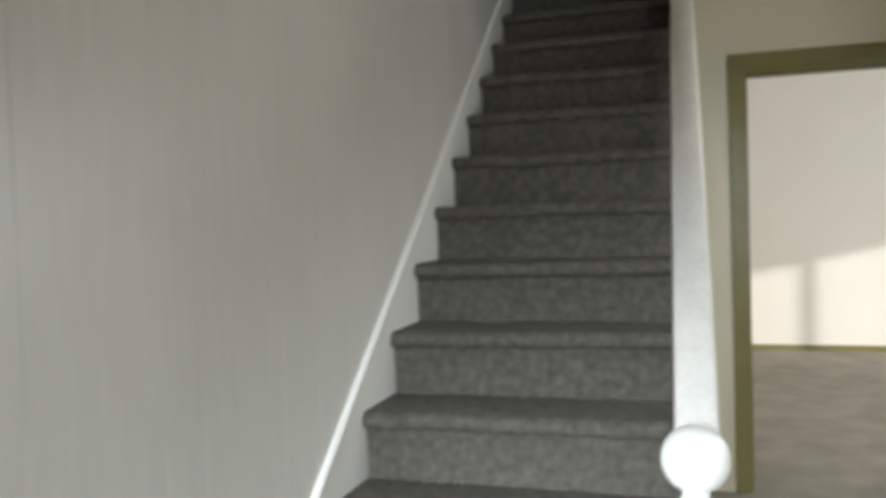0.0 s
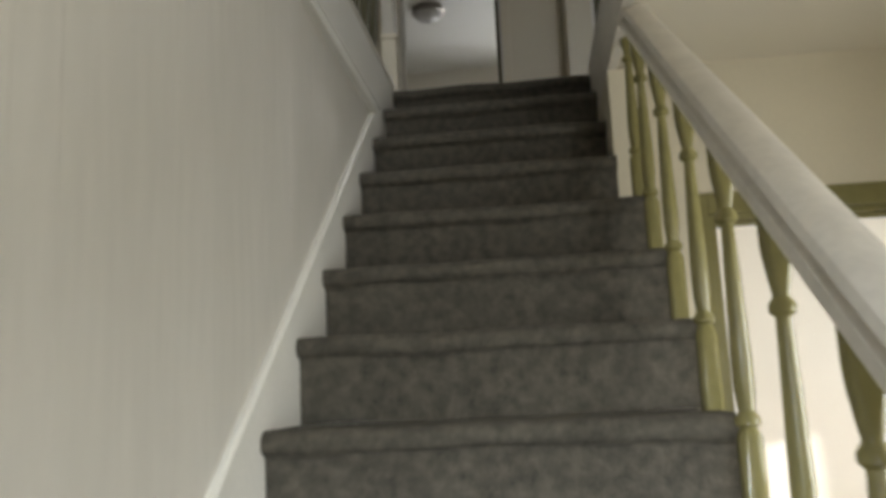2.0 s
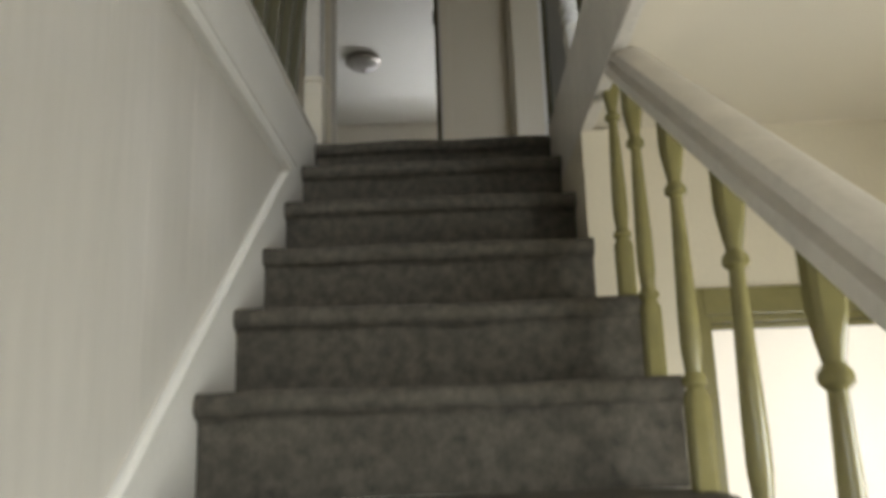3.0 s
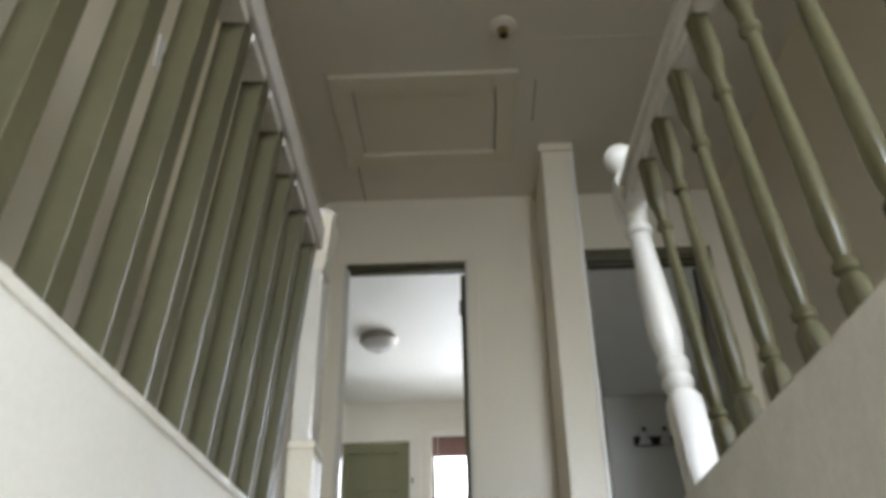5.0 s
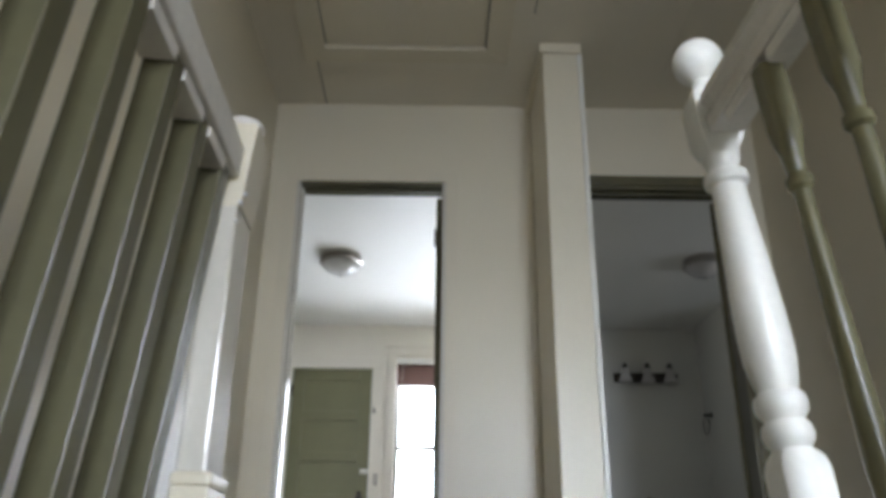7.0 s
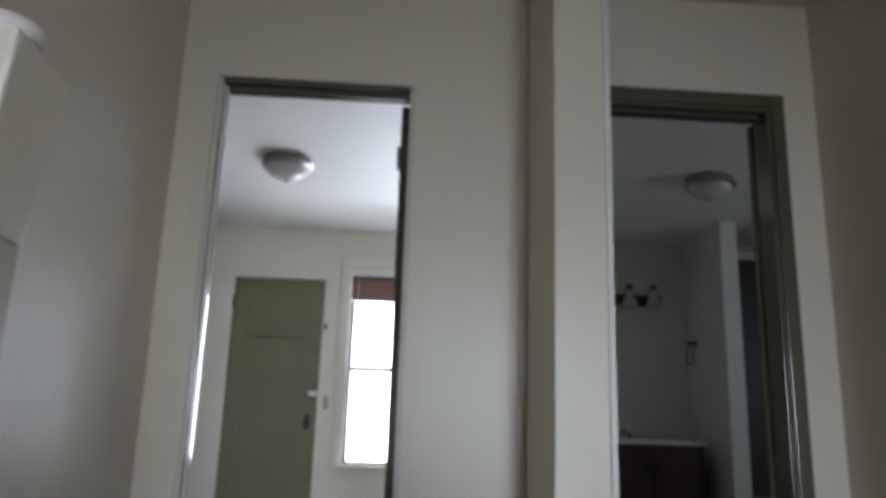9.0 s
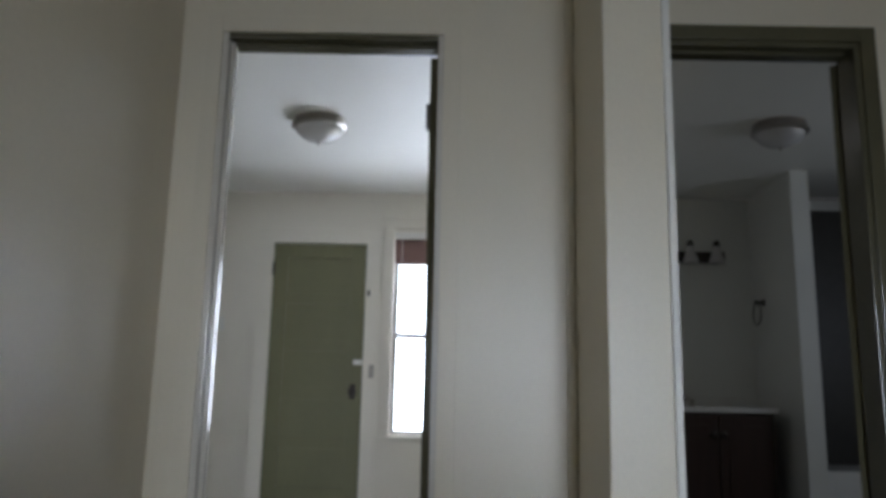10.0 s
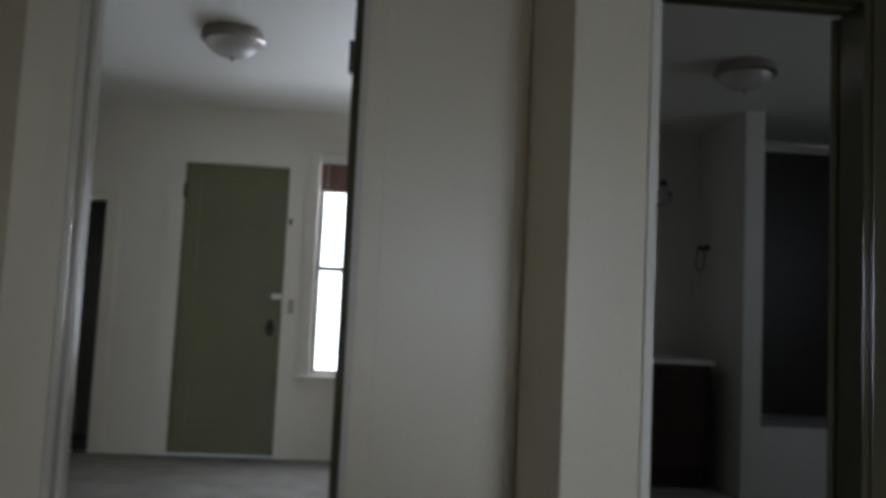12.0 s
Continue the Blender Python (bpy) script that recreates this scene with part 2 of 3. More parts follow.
# ---- structure: upper storey ----
structure("floor_landing", box(X_LEFT, X_RIGHT, 0.03, 2.3, -0.08, -0.030), M_CARPET, "grey-brown carpet on the landing", "floor")
structure("floor_hall_right", box(0.832, X_RIGHT, -4.6, 0.0, -0.05, -0.004), M_CARPET, "grey-brown carpet beside the stair well", "floor")
structure("floor_hall_left", box(X_LEFT, -0.022, -4.6, 0.0, -0.05, -0.010), M_CARPET, "narrow carpeted strip beside the stair well", "floor")
structure("floor_hall_back", box(0.0, 0.832, -4.6, -3.30, -0.05, -0.004), M_CARPET, "grey-brown carpet behind the stair well", "floor")
structure("trim_well_right", box(0.818, 0.85, -3.4, 0.03, -0.27, 0.012, 0.004), M_WORN, "white painted board edging the stair well", "trim")
structure("trim_well_left", box(-0.06, 0.006, -3.4, 0.03, -0.011, 0.004, 0.003), M_WORN, "white painted board edging the stair well", "trim")
structure("trim_well_back", box(0.0, 0.83, -3.42, -3.38, -0.27, 0.012, 0.004), M_WORN, "white painted board edging the stair well", "trim")
structure("wall_upper_left", box(X_LEFT - 0.1, X_LEFT, -4.6, Y_DOOR, -0.05, CEIL), M_WALL, "cream semi-gloss painted wall beside the stair well", "wall")
structure("wall_upper_right", box(X_RIGHT, X_RIGHT + 0.1, -4.6, Y_DOOR, -0.05, CEIL), M_WALL, "cream painted wall of the upper hall", "wall")
structure("wall_upper_back", wall_along_x(X_LEFT, X_RIGHT, -4.7, -4.6, -0.05, CEIL, [(0.85, 1.85, 0.6, 1.9)]), M_WALL, "cream painted end wall with a window opening", "wall")
structure("wall_doors", wall_along_x(X_LEFT - 0.1, X_RIGHT + 2.6, Y_DOOR, Y_DOOR + 0.11, -0.05, CEIL, [(-0.295, 0.43, -0.05, 1.965), (1.10, 1.785, -0.05, 1.965)]), M_WALL, "cream painted wall with two doorways", "wall")
structure("ceiling_hall", wall_along_x(X_LEFT - 0.1, X_RIGHT + 0.1, -4.7, 2.30, CEIL, CEIL + 0.08), M_CEIL, "cream painted ceiling of the upper hall", "ceiling")

# ---- structure: bedroom ----
structure("floor_bedroom", box(-2.6, 1.06, Y_DOOR + 0.08, Y_BED, -0.05, 0.0), M_CARPET_B, "grey carpet on the bedroom floor", "floor")
structure("wall_bedroom_back", wall_along_x(-2.6, 1.06, Y_BED, Y_BED + 0.12, -0.05, 2.44, [(-2.15, -1.42, 0.0, 1.73), (-0.901, -0.181, 0.0, 2.028), (0.03, 0.81, 0.60, 2.13)]), M_BED, "off-white bedroom wall with window and closet opening", "wall")
structure("wall_bedroom_left", box(-2.7, -2.6, Y_DOOR, Y_BED + 0.1, -0.05, 2.44), M_BED, "off-white painted bedroom wall", "wall")
structure("wall_bedroom_right", box(1.06, 1.12, Y_DOOR + 0.11, Y_BED + 0.12, -0.05, 2.44), M_BED, "off-white partition between bedroom and bathroom", "wall")
structure("wall_bedroom_front", box(-2.6, X_LEFT - 0.1, Y_DOOR, Y_DOOR + 0.1, -0.05, 2.44), M_BED, "off-white painted bedroom wall", "wall")
structure("ceiling_bedroom", box(-2.7, 1.10, Y_DOOR + 0.105, Y_BED + 0.12, 2.44, 2.50), M_CEIL_W, "white painted bedroom ceiling", "ceiling")

# ---- structure: bathroom ----
structure("floor_bathroom", box(1.12, 4.6, Y_DOOR + 0.08, 6.05, -0.05, 0.0), M_BATHFLOOR, "grey vinyl bathroom floor", "floor")
structure("wall_bath_back", box(1.12, 4.6, 5.95, 6.05, -0.05, 2.44), M_BATH, "pale painted bathroom wall", "wall")
structure("wall_bath_right", box(4.5, 4.6, Y_DOOR + 0.11, 5.95, -0.05, 2.44), M_BATH, "pale painted bathroom wall", "wall")
structure("wall_bath_nook", box(2.785, 2.910, 5.16, 5.95, 0.0, 2.44), M_BATH, "pale partition between vanity and bathtub", "wall")
structure("ceiling_bathroom", box(1.10, 4.6, Y_DOOR + 0.105, 6.05, 2.44, 2.50), M_CEIL_W, "white painted bathroom ceiling", "ceiling")

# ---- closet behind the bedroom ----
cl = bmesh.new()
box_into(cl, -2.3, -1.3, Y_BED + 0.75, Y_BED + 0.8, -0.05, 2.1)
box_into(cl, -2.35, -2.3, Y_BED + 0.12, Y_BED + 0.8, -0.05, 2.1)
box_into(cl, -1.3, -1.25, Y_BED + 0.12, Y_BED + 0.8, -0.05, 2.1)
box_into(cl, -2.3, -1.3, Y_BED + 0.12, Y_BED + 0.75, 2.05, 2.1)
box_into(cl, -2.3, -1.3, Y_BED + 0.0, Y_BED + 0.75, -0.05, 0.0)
structure("wall_closet", cl, M_CLOSET, "closet interior, its shade put into a dark colour", "wall")


# ---- stairs ----
def carpet_step(points, x0, x1, k, seg=26):
    """A carpeted step: the outline drawn out along x, with the slightly wavy edge of worn carpet."""
    bm = bmesh.new()
    rows = []
    for i in range(seg + 1):
        x = x0 + (x1 - x0) * i / seg
        row = []
        for j, (y, z) in enumerate(points):
            w = 1.0 if 1 < j < len(points) - 3 else 0.3
            p = Vector((x * 5.0, k * 3.7, z * 6))
            row.append(bm.verts.new((x, y + w * 0.007 * noise.noise(p), z + w * 0.006 * noise.noise(p + Vector((9, 4, 2))))))
        rows.append(row)
    n = len(points)
    for a, b in zip(rows, rows[1:]):
        for i in range(n):
            bm.faces.new((a[i], a[(i + 1) % n], b[(i + 1) % n], b[i]))
    bm.faces.new(list(reversed(rows[0])))
    bm.faces.new(rows[-1])
    bmesh.ops.recalc_face_normals(bm, faces=bm.faces)
    return bm



stairs = thing("staircase", "straight staircase covered in worn grey-brown carpet", "staircase", at=(0, 0, LOW))
for k in range(14):
    z, y = (-k * RISE if k else -0.028), -k * GOING
    x1 = 0.872 + 0.003 * (k - 4) if k > 3 else 0.817
    n = []
    R = 0.024
    back = y + GOING + 0.03
    n.append((back, z - RISE * 0.9))
    n.append((back, z - 0.002))
    n.append((y + R, z))
    for a in range(1, 8):
        t = math.pi * a / 8
        n.append((y + R - R * math.sin(t) , z - R + R * math.cos(t)))
    n.append((y + R, z - 2 * R))
    n.append((y + 0.030, z - 2 * R - 0.01))
    foot = -(k + 1) * RISE - 0.002
    n.append((y + 0.030, foot))
    n.append((y + 0.06, foot))
    if k == 0:
        n[0], n[1] = (0.05, z - RISE * 0.9), (0.05, z - 0.002)
    bm = carpet_step(n, 0.004, x1, k)
    bm.transform(Matrix.Translation((0, 0, -LOW)))
    part("step", bm, M_CARPET, stairs, smooth=True)
for k in range(14):
    bm = box(0.006, 0.862 if k > 3 else 0.815, -k * GOING + 0.05, -k * GOING + GOING + 0.04, LOW, -k * RISE - 0.035)
    bm.transform(Matrix.Translation((0, 0, -LOW)))
    part("step_core", bm, M_WHITE, stairs, "white painted stair side")

# skirting along the stair wall, with a rounded cap
S = RISE / GOING
skirt = thing("stair_skirting", "white painted sloping skirting board beside stair carpet", "skirting", at=(0, 0, LOW))
ya, yb = -3.25, -0.45
f0 = lambda y: y * S - LOW
bm = prism([(ya, f0(ya) - 0.30), (yb, f0(yb) - 0.30), (yb, f0(yb) + 0.062), (ya, f0(ya) + 0.105)], -0.014, 0.003)
part("board", bm, M_WHITE, skirt)
bm = tube([(0.002, ya, f0(ya) + 0.118), (0.002, yb, f0(yb) + 0.075)], 0.014)
part("cap_moulding", bm, M_WHITE, skirt, smooth=True)
bm = box(-0.1, 0.003, -0.45, 0.03, -0.55 - LOW, -0.262 - LOW)
part("top_board", bm, M_WHITE, skirt)


# ---- balusters, newels, rails ----
def baluster_profile(h):
    """Slender turned baluster with a short square base and a square head below the rail."""
    q = -0.0185
    return [(q, 0), (q, 0.130), (-0.017, 0.138), (0.0125, 0.150), (0.0185, 0.156), (0.0185, 0.166), (0.0125, 0.175), (0.0155, 0.195), (0.0175, 0.23), (0.0165, 0.29), (0.0145, 0.42), (0.0115, h - 0.21),
            (0.0115, h - 0.19), (0.0175, h - 0.184), (0.0175, h - 0.173), (0.0125, h - 0.166), (0.0150, h - 0.135), (-0.0165, h - 0.118), (q, h - 0.10), (q, h)]


def stair_baluster(h):
    q = -0.019
    return [(q, 0), (q, 0.22 * h), (0.014, 0.245 * h), (0.0205, 0.253 * h), (0.0205, 0.268 * h), (0.0135, 0.283 * h), (0.017, 0.34 * h), (0.017, 0.42 * h), (0.0135, 0.60 * h), (0.0105, 0.735 * h),
            (0.0185, 0.745 * h), (0.0185, 0.76 * h), (0.0115, 0.775 * h), (-0.0135, 0.81 * h), (-0.018, 0.86 * h), (q, 0.885 * h), (q, h)]


low_rail = thing("stair_balustrade", "white stair handrail on olive turned balusters", "balustrade", at=(0.855, -2.99, LOW))
RX, RY0, RY1 = 0.855, -3.16, -0.90


def rail_z(y):
    return -0.212 + (y + 1.0) * 0.705


def rel(bm, o):
    bm.transform(Matrix.Translation(-Vector(o)))
    return bm


o = low_rail.location
prof = [(-0.034, -0.072), (0.034, -0.072), (0.034, -0.045), (0.019, -0.037), (0.019, -0.028), (0.036, -0.018), (0.032, 0.0), (0.015, 0.008), (-0.015, 0.008), (-0.032, 0.0), (-0.036, -0.018), (-0.019, -0.028), (-0.019, -0.037), (-0.034, -0.045)]


def rail_mesh(x, y0, y1, fz, splay=0.0, wide=1.0):
    bm = bmesh.new()
    a = [bm.verts.new((x + px * wide + splay, y0, fz(y0) + pz)) for px, pz in prof]
    b = [bm.verts.new((x + px * wide, y1, fz(y1) + pz)) for px, pz in prof]
    for i in range(len(prof)):
        j = (i + 1) % len(prof)
        bm.faces.new((a[i], a[j], b[j], b[i]))
    bm.faces.new(a)
    bm.faces.new(list(reversed(b)))
    bmesh.ops.recalc_face_normals(bm, faces=bm.faces)
    return bm


part("handrail", rel(rail_mesh(RX, RY0 + 0.03, RY1, rail_z, 0.035), o), M_WORN, low_rail, "worn white handrail", smooth=True)
ys = [-0.875] + [-1.062 - 0.247 * i for i in range(9)]
for y in ys:
    k = math.ceil(-y / GOING - 0.02)
    foot = -k * RISE
    top = rail_z(min(y, -0.90)) - 0.05
    part("baluster", rel(lathe(stair_baluster(top - foot), 16, Matrix.Translation((RX + 0.035 * (RY1 - y) / (RY1 - RY0), y, foot))), o), M_OLIVE, low_rail, "olive turned baluster", smooth=True)


def ball_top(zc, r, z0):
    out = []
    for i in range(1, 12):
        a = -math.pi / 2 + math.pi * i / 12
        out.append((r * math.cos(a), zc + r * math.sin(a)))
    return [p for p in out if p[1] > z0]


def newel_profile(h):
    """A turned newel post with square blocks; h is the height of its upper block's top."""
    q = -0.034
    return [(q, 0), (q, 0.26 * h), (0.028, 0.28 * h), (0.039, 0.30 * h), (0.039, 0.325 * h), (0.030, 0.345 * h), (0.039, 0.40 * h), (0.037, 0.52 * h), (0.030, 0.66 * h), (0.026, 0.715 * h),
         (0.036, 0.725 * h), (0.036, 0.74 * h), (0.026, 0.755 * h), (0.031, 0.80 * h), (q, 0.83 * h), (q, 0.965 * h), (0.030, 0.985 * h), (0.02, h)]


low_newel = thing("newel_post", "white turned newel post with a ball top", "newel post", at=(0.887, -3.2, LOW))
part("post", lathe(newel_profile(0.85), 20), M_WHITE, low_newel, smooth=True)
part("ball", lathe([(0.02, 0.868)] + ball_top(0.915, 0.052, 0.87), 24), M_WHITE, low_newel, smooth=True)
part("neck", lathe([(0.03, 0.848), (0.02, 0.858), (0.022, 0.87)], 20), M_WHITE, low_newel, smooth=True)

right_newel = thing("newel_post", "leaning white turned newel post with a round ball", "newel post", at=(0.925, -0.150, -0.004))
Q = -0.034
part("post", lathe([(Q, 0), (Q, 0.268), (-0.030, 0.284), (0.027, 0.298), (0.034, 0.306), (0.037, 0.318), (0.034, 0.330), (0.028, 0.338), (0.037, 0.350), (0.0385, 0.362), (0.036, 0.372), (0.029, 0.380),
                    (0.033, 0.395), (0.0385, 0.425), (0.0395, 0.465), (0.037, 0.53), (0.032, 0.62), (0.0275, 0.700), (0.0275, 0.714), (0.035, 0.720), (0.036, 0.729), (0.034, 0.737), (0.026, 0.742),
                    (0.025, 0.752), (0.030, 0.762), (0.031, 0.770), (-0.028, 0.782), (Q, 0.800), (Q, 0.872), (-0.030, 0.886), (0.026, 0.897), (0.019, 0.908), (0.018, 0.918)], 28), M_WHITE, right_newel, smooth=True)
part("ball", lathe([(0.018, 0.914)] + ball_top(0.958, 0.043, 0.918), 28), M_WHITE, right_newel, smooth=True)

left_newel = thing("newel_post", "cream square newel post with its finial broken off", "newel post", at=(-0.025, 0.20, -0.03))
part("foot_block", box(-0.042, 0.026, -0.045, 0.085, 0, 0.30, 0.004), M_WALL, left_newel)
part("bead", box(-0.045, 0.030, -0.049, 0.088, 0.30, 0.325, 0.009), M_WALL, left_newel)
part("shaft", box(-0.038, 0.017, -0.043, 0.080, 0.322, 0.845, 0.006), M_JAMB, left_newel, "cream gloss painted square shaft")
bm = box(-0.044, 0.040, -0.047, 0.086, 0.842, 1.035, 0.006)
for v in bm.verts:
    if v.co.z < 0.9:
        v.co.x, v.co.y = v.co.x * 0.55, (v.co.y - 0.02) * 0.86 + 0.02
part("head_block", bm, M_WALL, left_newel)
part("broken_cap", lathe([(0.030, 1.033), (0.041, 1.038), (0.044, 1.048), (0.038, 1.057), (0.030, 1.054), (0.012, 1.050)], 24), M_WORN, left_newel, "chipped round cap", smooth=True)
for cx, cy, cz in ((0.030, -0.045, 0.865), (0.022, -0.045, 0.845), (0.018, -0.045, 0.805)):
    part("chip", lathe([(0.003, 0), (0.0055, 0.004), (0.002, 0.009)], 8, Matrix.Translation((cx, cy, cz))), M_TUB, left_newel, "white paint chip", smooth=True)

right_newel.rotation_euler = (0, radians(-5.2), 0)

# the two balustrades lean outward and stand slightly askew to the wall with the doors
up_right = thing("landing_balustrade", "white rail on olive turned balusters beside the stair well", "balustrade", at=(0.917, -0.386, 0.0))
part("handrail", rail_mesh(0.016, -2.85, 0.190, lambda y: 0.858, 0.0, 0.85), M_WORN, up_right, "chipped white handrail", smooth=True)
for i in range(20):
    y = -0.150 * i
    part("baluster", lathe(baluster_profile(0.772), 16, Matrix.Translation((0, y, 0.0))), M_OLIVE_UP, up_right, "olive turned baluster", smooth=True)
    part("fillet", box(-0.010, 0.026, y + 0.0195, y + 0.1305, 0.766, 0.788, 0.004), M_WORN, up_right, "chipped white fillet")
up_right.rotation_euler = (0, radians(-5.5), radians(1.7))

up_left = thing("slatted_balustrade", "white rail on square dark olive slats by the wall", "balustrade", at=(-0.123, 0.105, 0.0))
part("handrail", box(-0.034, 0.036, -3.35, 0.05, 0.880, 0.950, 0.008), M_WORN, up_left, "chipped white handrail")
for i in range(20):
    y = -0.1735 * i
    part("slat", box(-0.0275, 0.0215, y - 0.0275, y + 0.0215, 0.0, 0.8805, 0.003), M_SLAT, up_left, "square dark olive slat")
    part("fillet", box(-0.032, 0.026, y - 0.152, y - 0.028, 0.856, 0.880, 0.003), M_WORN, up_left)
    part("foot_fillet", box(-0.032, 0.030, y - 0.152, y - 0.028, 0.003, 0.030, 0.003), M_WORN, up_left)
up_left.rotation_euler = (0, radians(5.0), radians(1.25))


# ---- pilaster ----
pil = thing("pilaster", "cream painted boxed post standing against the wall", "post", at=(0.93, 1.95, -0.03))
o = pil.location
part("shaft", rel(box(0.850, 1.006, 1.715, Y_DOOR - 0.002, -0.03, CEIL - 0.002, 0.003), o), M_WALL, pil)
part("cap", rel(box(0.833, 1.023, 1.698, Y_DOOR - 0.002, CEIL - 0.05, CEIL - 0.001, 0.004), o), M_WALL, pil)
part("corner_bead", rel(box(1.0065, 1.026, 1.709, 1.735, -0.03, CEIL - 0.05, 0.003), o), M_WHITE, pil)


structure("trim_corner", box(0.824, 0.8495, Y_DOOR - 0.022, Y_DOOR - 0.001, -0.03, CEIL - 0.05, 0.006), M_WALL, "cream bead in the corner beside the boxed post", "trim")
structure("trim_seam_wall", box(X_LEFT - 0.002, X_LEFT + 0.001, 0.755, 0.761, 2.20, 2.395), M_BLACK, "thin dark crack in the wall paint", "crack")

# ---- door frames and doors ----
def door_frame(name, x0, x1, z0, z1, yf, yb, w, mat, jamb, label, head, proud=0.016, top=None):
    """Casing and jambs round an opening x0..x1 in a wall whose faces are at yf (near) and yb (far)."""
    t = thing(name, label, "door frame", at=((x0 + x1) / 2, yf, z0))
    top = w if top is None else top
    o = t.location
    part("casing_side", rel(box(x0 - w, x0, yf - proud, yf, z0, z1 + top, 0.003), o), mat, t)
    part("casing_side", rel(box(x1, x1 + w, yf - proud, yf, z0, z1 + top, 0.003), o), mat, t)
    part("casing_head", rel(box(x0, x1, yf - proud, yf, z1, z1 + top, 0.003), o), mat, t)
    part("jamb", rel(box(x0, x0 + 0.018, yf - 0.004, yb + 0.004, z0, z1, 0.002), o), jamb, t)
    part("jamb", rel(box(x1 - 0.018, x1, yf - 0.004, yb + 0.004, z0, z1, 0.002), o), jamb, t)
    part("jamb_head", rel(box(x0 + 0.018, x1 - 0.018, yf - 0.004, yb + 0.004, z1 - 0.018, z1, 0.002), o), head, t)
    part("stop", rel(box(x0 + 0.018, x0 + 0.03, yf + 0.035, yf + 0.07, z0, z1 - 0.018, 0.002), o), jamb, t)
    part("stop", rel(box(x0 + 0.03, x1 - 0.03, yf + 0.035, yf + 0.07, z1 - 0.03, z1 - 0.018, 0.002), o), head, t)
    return t


door_frame("door_frame", 1.10, 1.868, LOW, -0.762, -0.585, -0.48, 0.05, M_OLIVE, M_OLIVE, "olive painted wooden door frame", M_OLIVE, top=0.07)
door_frame("door_frame", -0.295, 0.43, -0.03, 1.965, Y_DOOR, Y_DOOR + 0.11, 0.055, M_WALL, M_JAMB, "cream door casing with a dark olive head", M_DARK)
door_frame("door_frame", 1.10, 1.785, -0.03, 1.965, Y_DOOR, Y_DOOR + 0.11, 0.05, M_DARK, M_DARK, "dark olive door frame of the bathroom", M_DARK)


def panel_door(name, label, mat, w, h, at, turn, panels=5, t=0.044):
    """A door of stacked horizontal panels, hung at its own x = 0 and reaching to x = w."""
    d = thing(name, label, "door")
    d.matrix_world = pose(*at, 0, 0, turn)
    st = 0.11
    part("stile", box(0, st, -t / 2, t / 2, 0, h, 0.003), mat, d)
    part("stile", box(w - st, w, -t / 2, t / 2, 0, h, 0.003), mat, d)
    bot, top, mid = 0.18, 0.11, 0.085
    ph = (h - bot - top - mid * (panels - 1)) / panels
    z = 0
    for i in range(panels + 1):
        rh = bot if i == 0 else (top if i == panels else mid)
        part("cross_rail", box(st, w - st, -t / 2 + 0.0005, t / 2 - 0.0005, z, z + rh, 0.004), mat, d)
        z += rh
        if i < panels:
            part("panel", box(st, w - st, -t / 2 + 0.018, t / 2 - 0.018, z, z + ph, 0.0), mat, d)
            z += ph
    return d


def knob_bm(at, way, r=0.026):
    m = Matrix.Translation(at) @ Vector(way).to_track_quat("Z", "Y").to_matrix().to_4x4()
    return lathe([(0.03, 0), (0.03, 0.006), (0.01, 0.01), (0.01, 0.03), (r * 0.8, 0.034), (r, 0.045), (r * 0.8, 0.058), (0.004, 0.062)], 18, m)


green = panel_door("door", "drab green painted five-panel wooden door, closed", M_DOOR, 0.712, 2.0, (-0.897, Y_BED + 0.004, 0.022), 0)
part("knob", knob_bm((0.645, -0.022, 0.87), (0, -1, 0)), M_BRONZE, green, "dark metal knob", smooth=True)
part("lock_plate", box(0.625, 0.665, -0.0255, -0.0222, 0.82, 0.93, 0.002), M_BRONZE, green, "dark metal lock plate")
part("latch", box(0.645, 0.71, -0.0385, -0.0223, 1.075, 1.112, 0.003), M_PLASTIC, green, "white latch")
part("hinge", box(-0.008, 0.012, -0.030, -0.0223, 1.75, 1.85, 0.002), M_BRONZE, green)
keeper = solid("latch_keeper", box(-0.135, -0.095, Y_BED - 0.04, Y_BED - 0.0245, 1.00, 1.10, 0.005), M_NICKEL, "grey metal latch keeper on the door casing", "latch")
solid("latch_keeper", box(-0.165, -0.145, Y_BED - 0.04, Y_BED - 0.0245, 1.62, 1.665, 0.004), M_BRONZE, "small dark metal hook on the door casing", "latch")
gf = thing("door_frame", "off-white casing round the green door", "door frame", at=(-0.52, Y_BED, 0))
o = gf.location
part("casing_side", rel(box(-1.016, -0.901, Y_BED - 0.024, Y_BED, 0, 2.028, 0.003), o), M_BED, gf)
part("casing_side", rel(box(-0.181, -0.071, Y_BED - 0.024, Y_BED, 0, 2.028, 0.003), o), M_BED, gf)
part("casing_head", rel(box(-1.016, -0.071, Y_BED - 0.024, Y_BED, 2.028, 2.135, 0.003), o), M_BED, gf)

bed_door = panel_door("door", "dark olive bedroom door, swung open into the room", M_DARK, 0.69, 1.94, (0.405, Y_DOOR + 0.135, 0.01), 86)
part("hinge", box(-0.012, 0.02, 0.0222, 0.032, 1.68, 1.77, 0.002), M_BRONZE, bed_door, "dark hinge")
bath_door = panel_door("door", "dark olive bathroom door, swung open inward", M_DARK, 0.66, 1.94, (1.773, Y_DOOR + 0.135, 0.01), 50)
part("knob", knob_bm((0.60, 0.022, 0.93), (0, 1, 0)), M_NICKEL, bath_door, "metal knob", smooth=True)

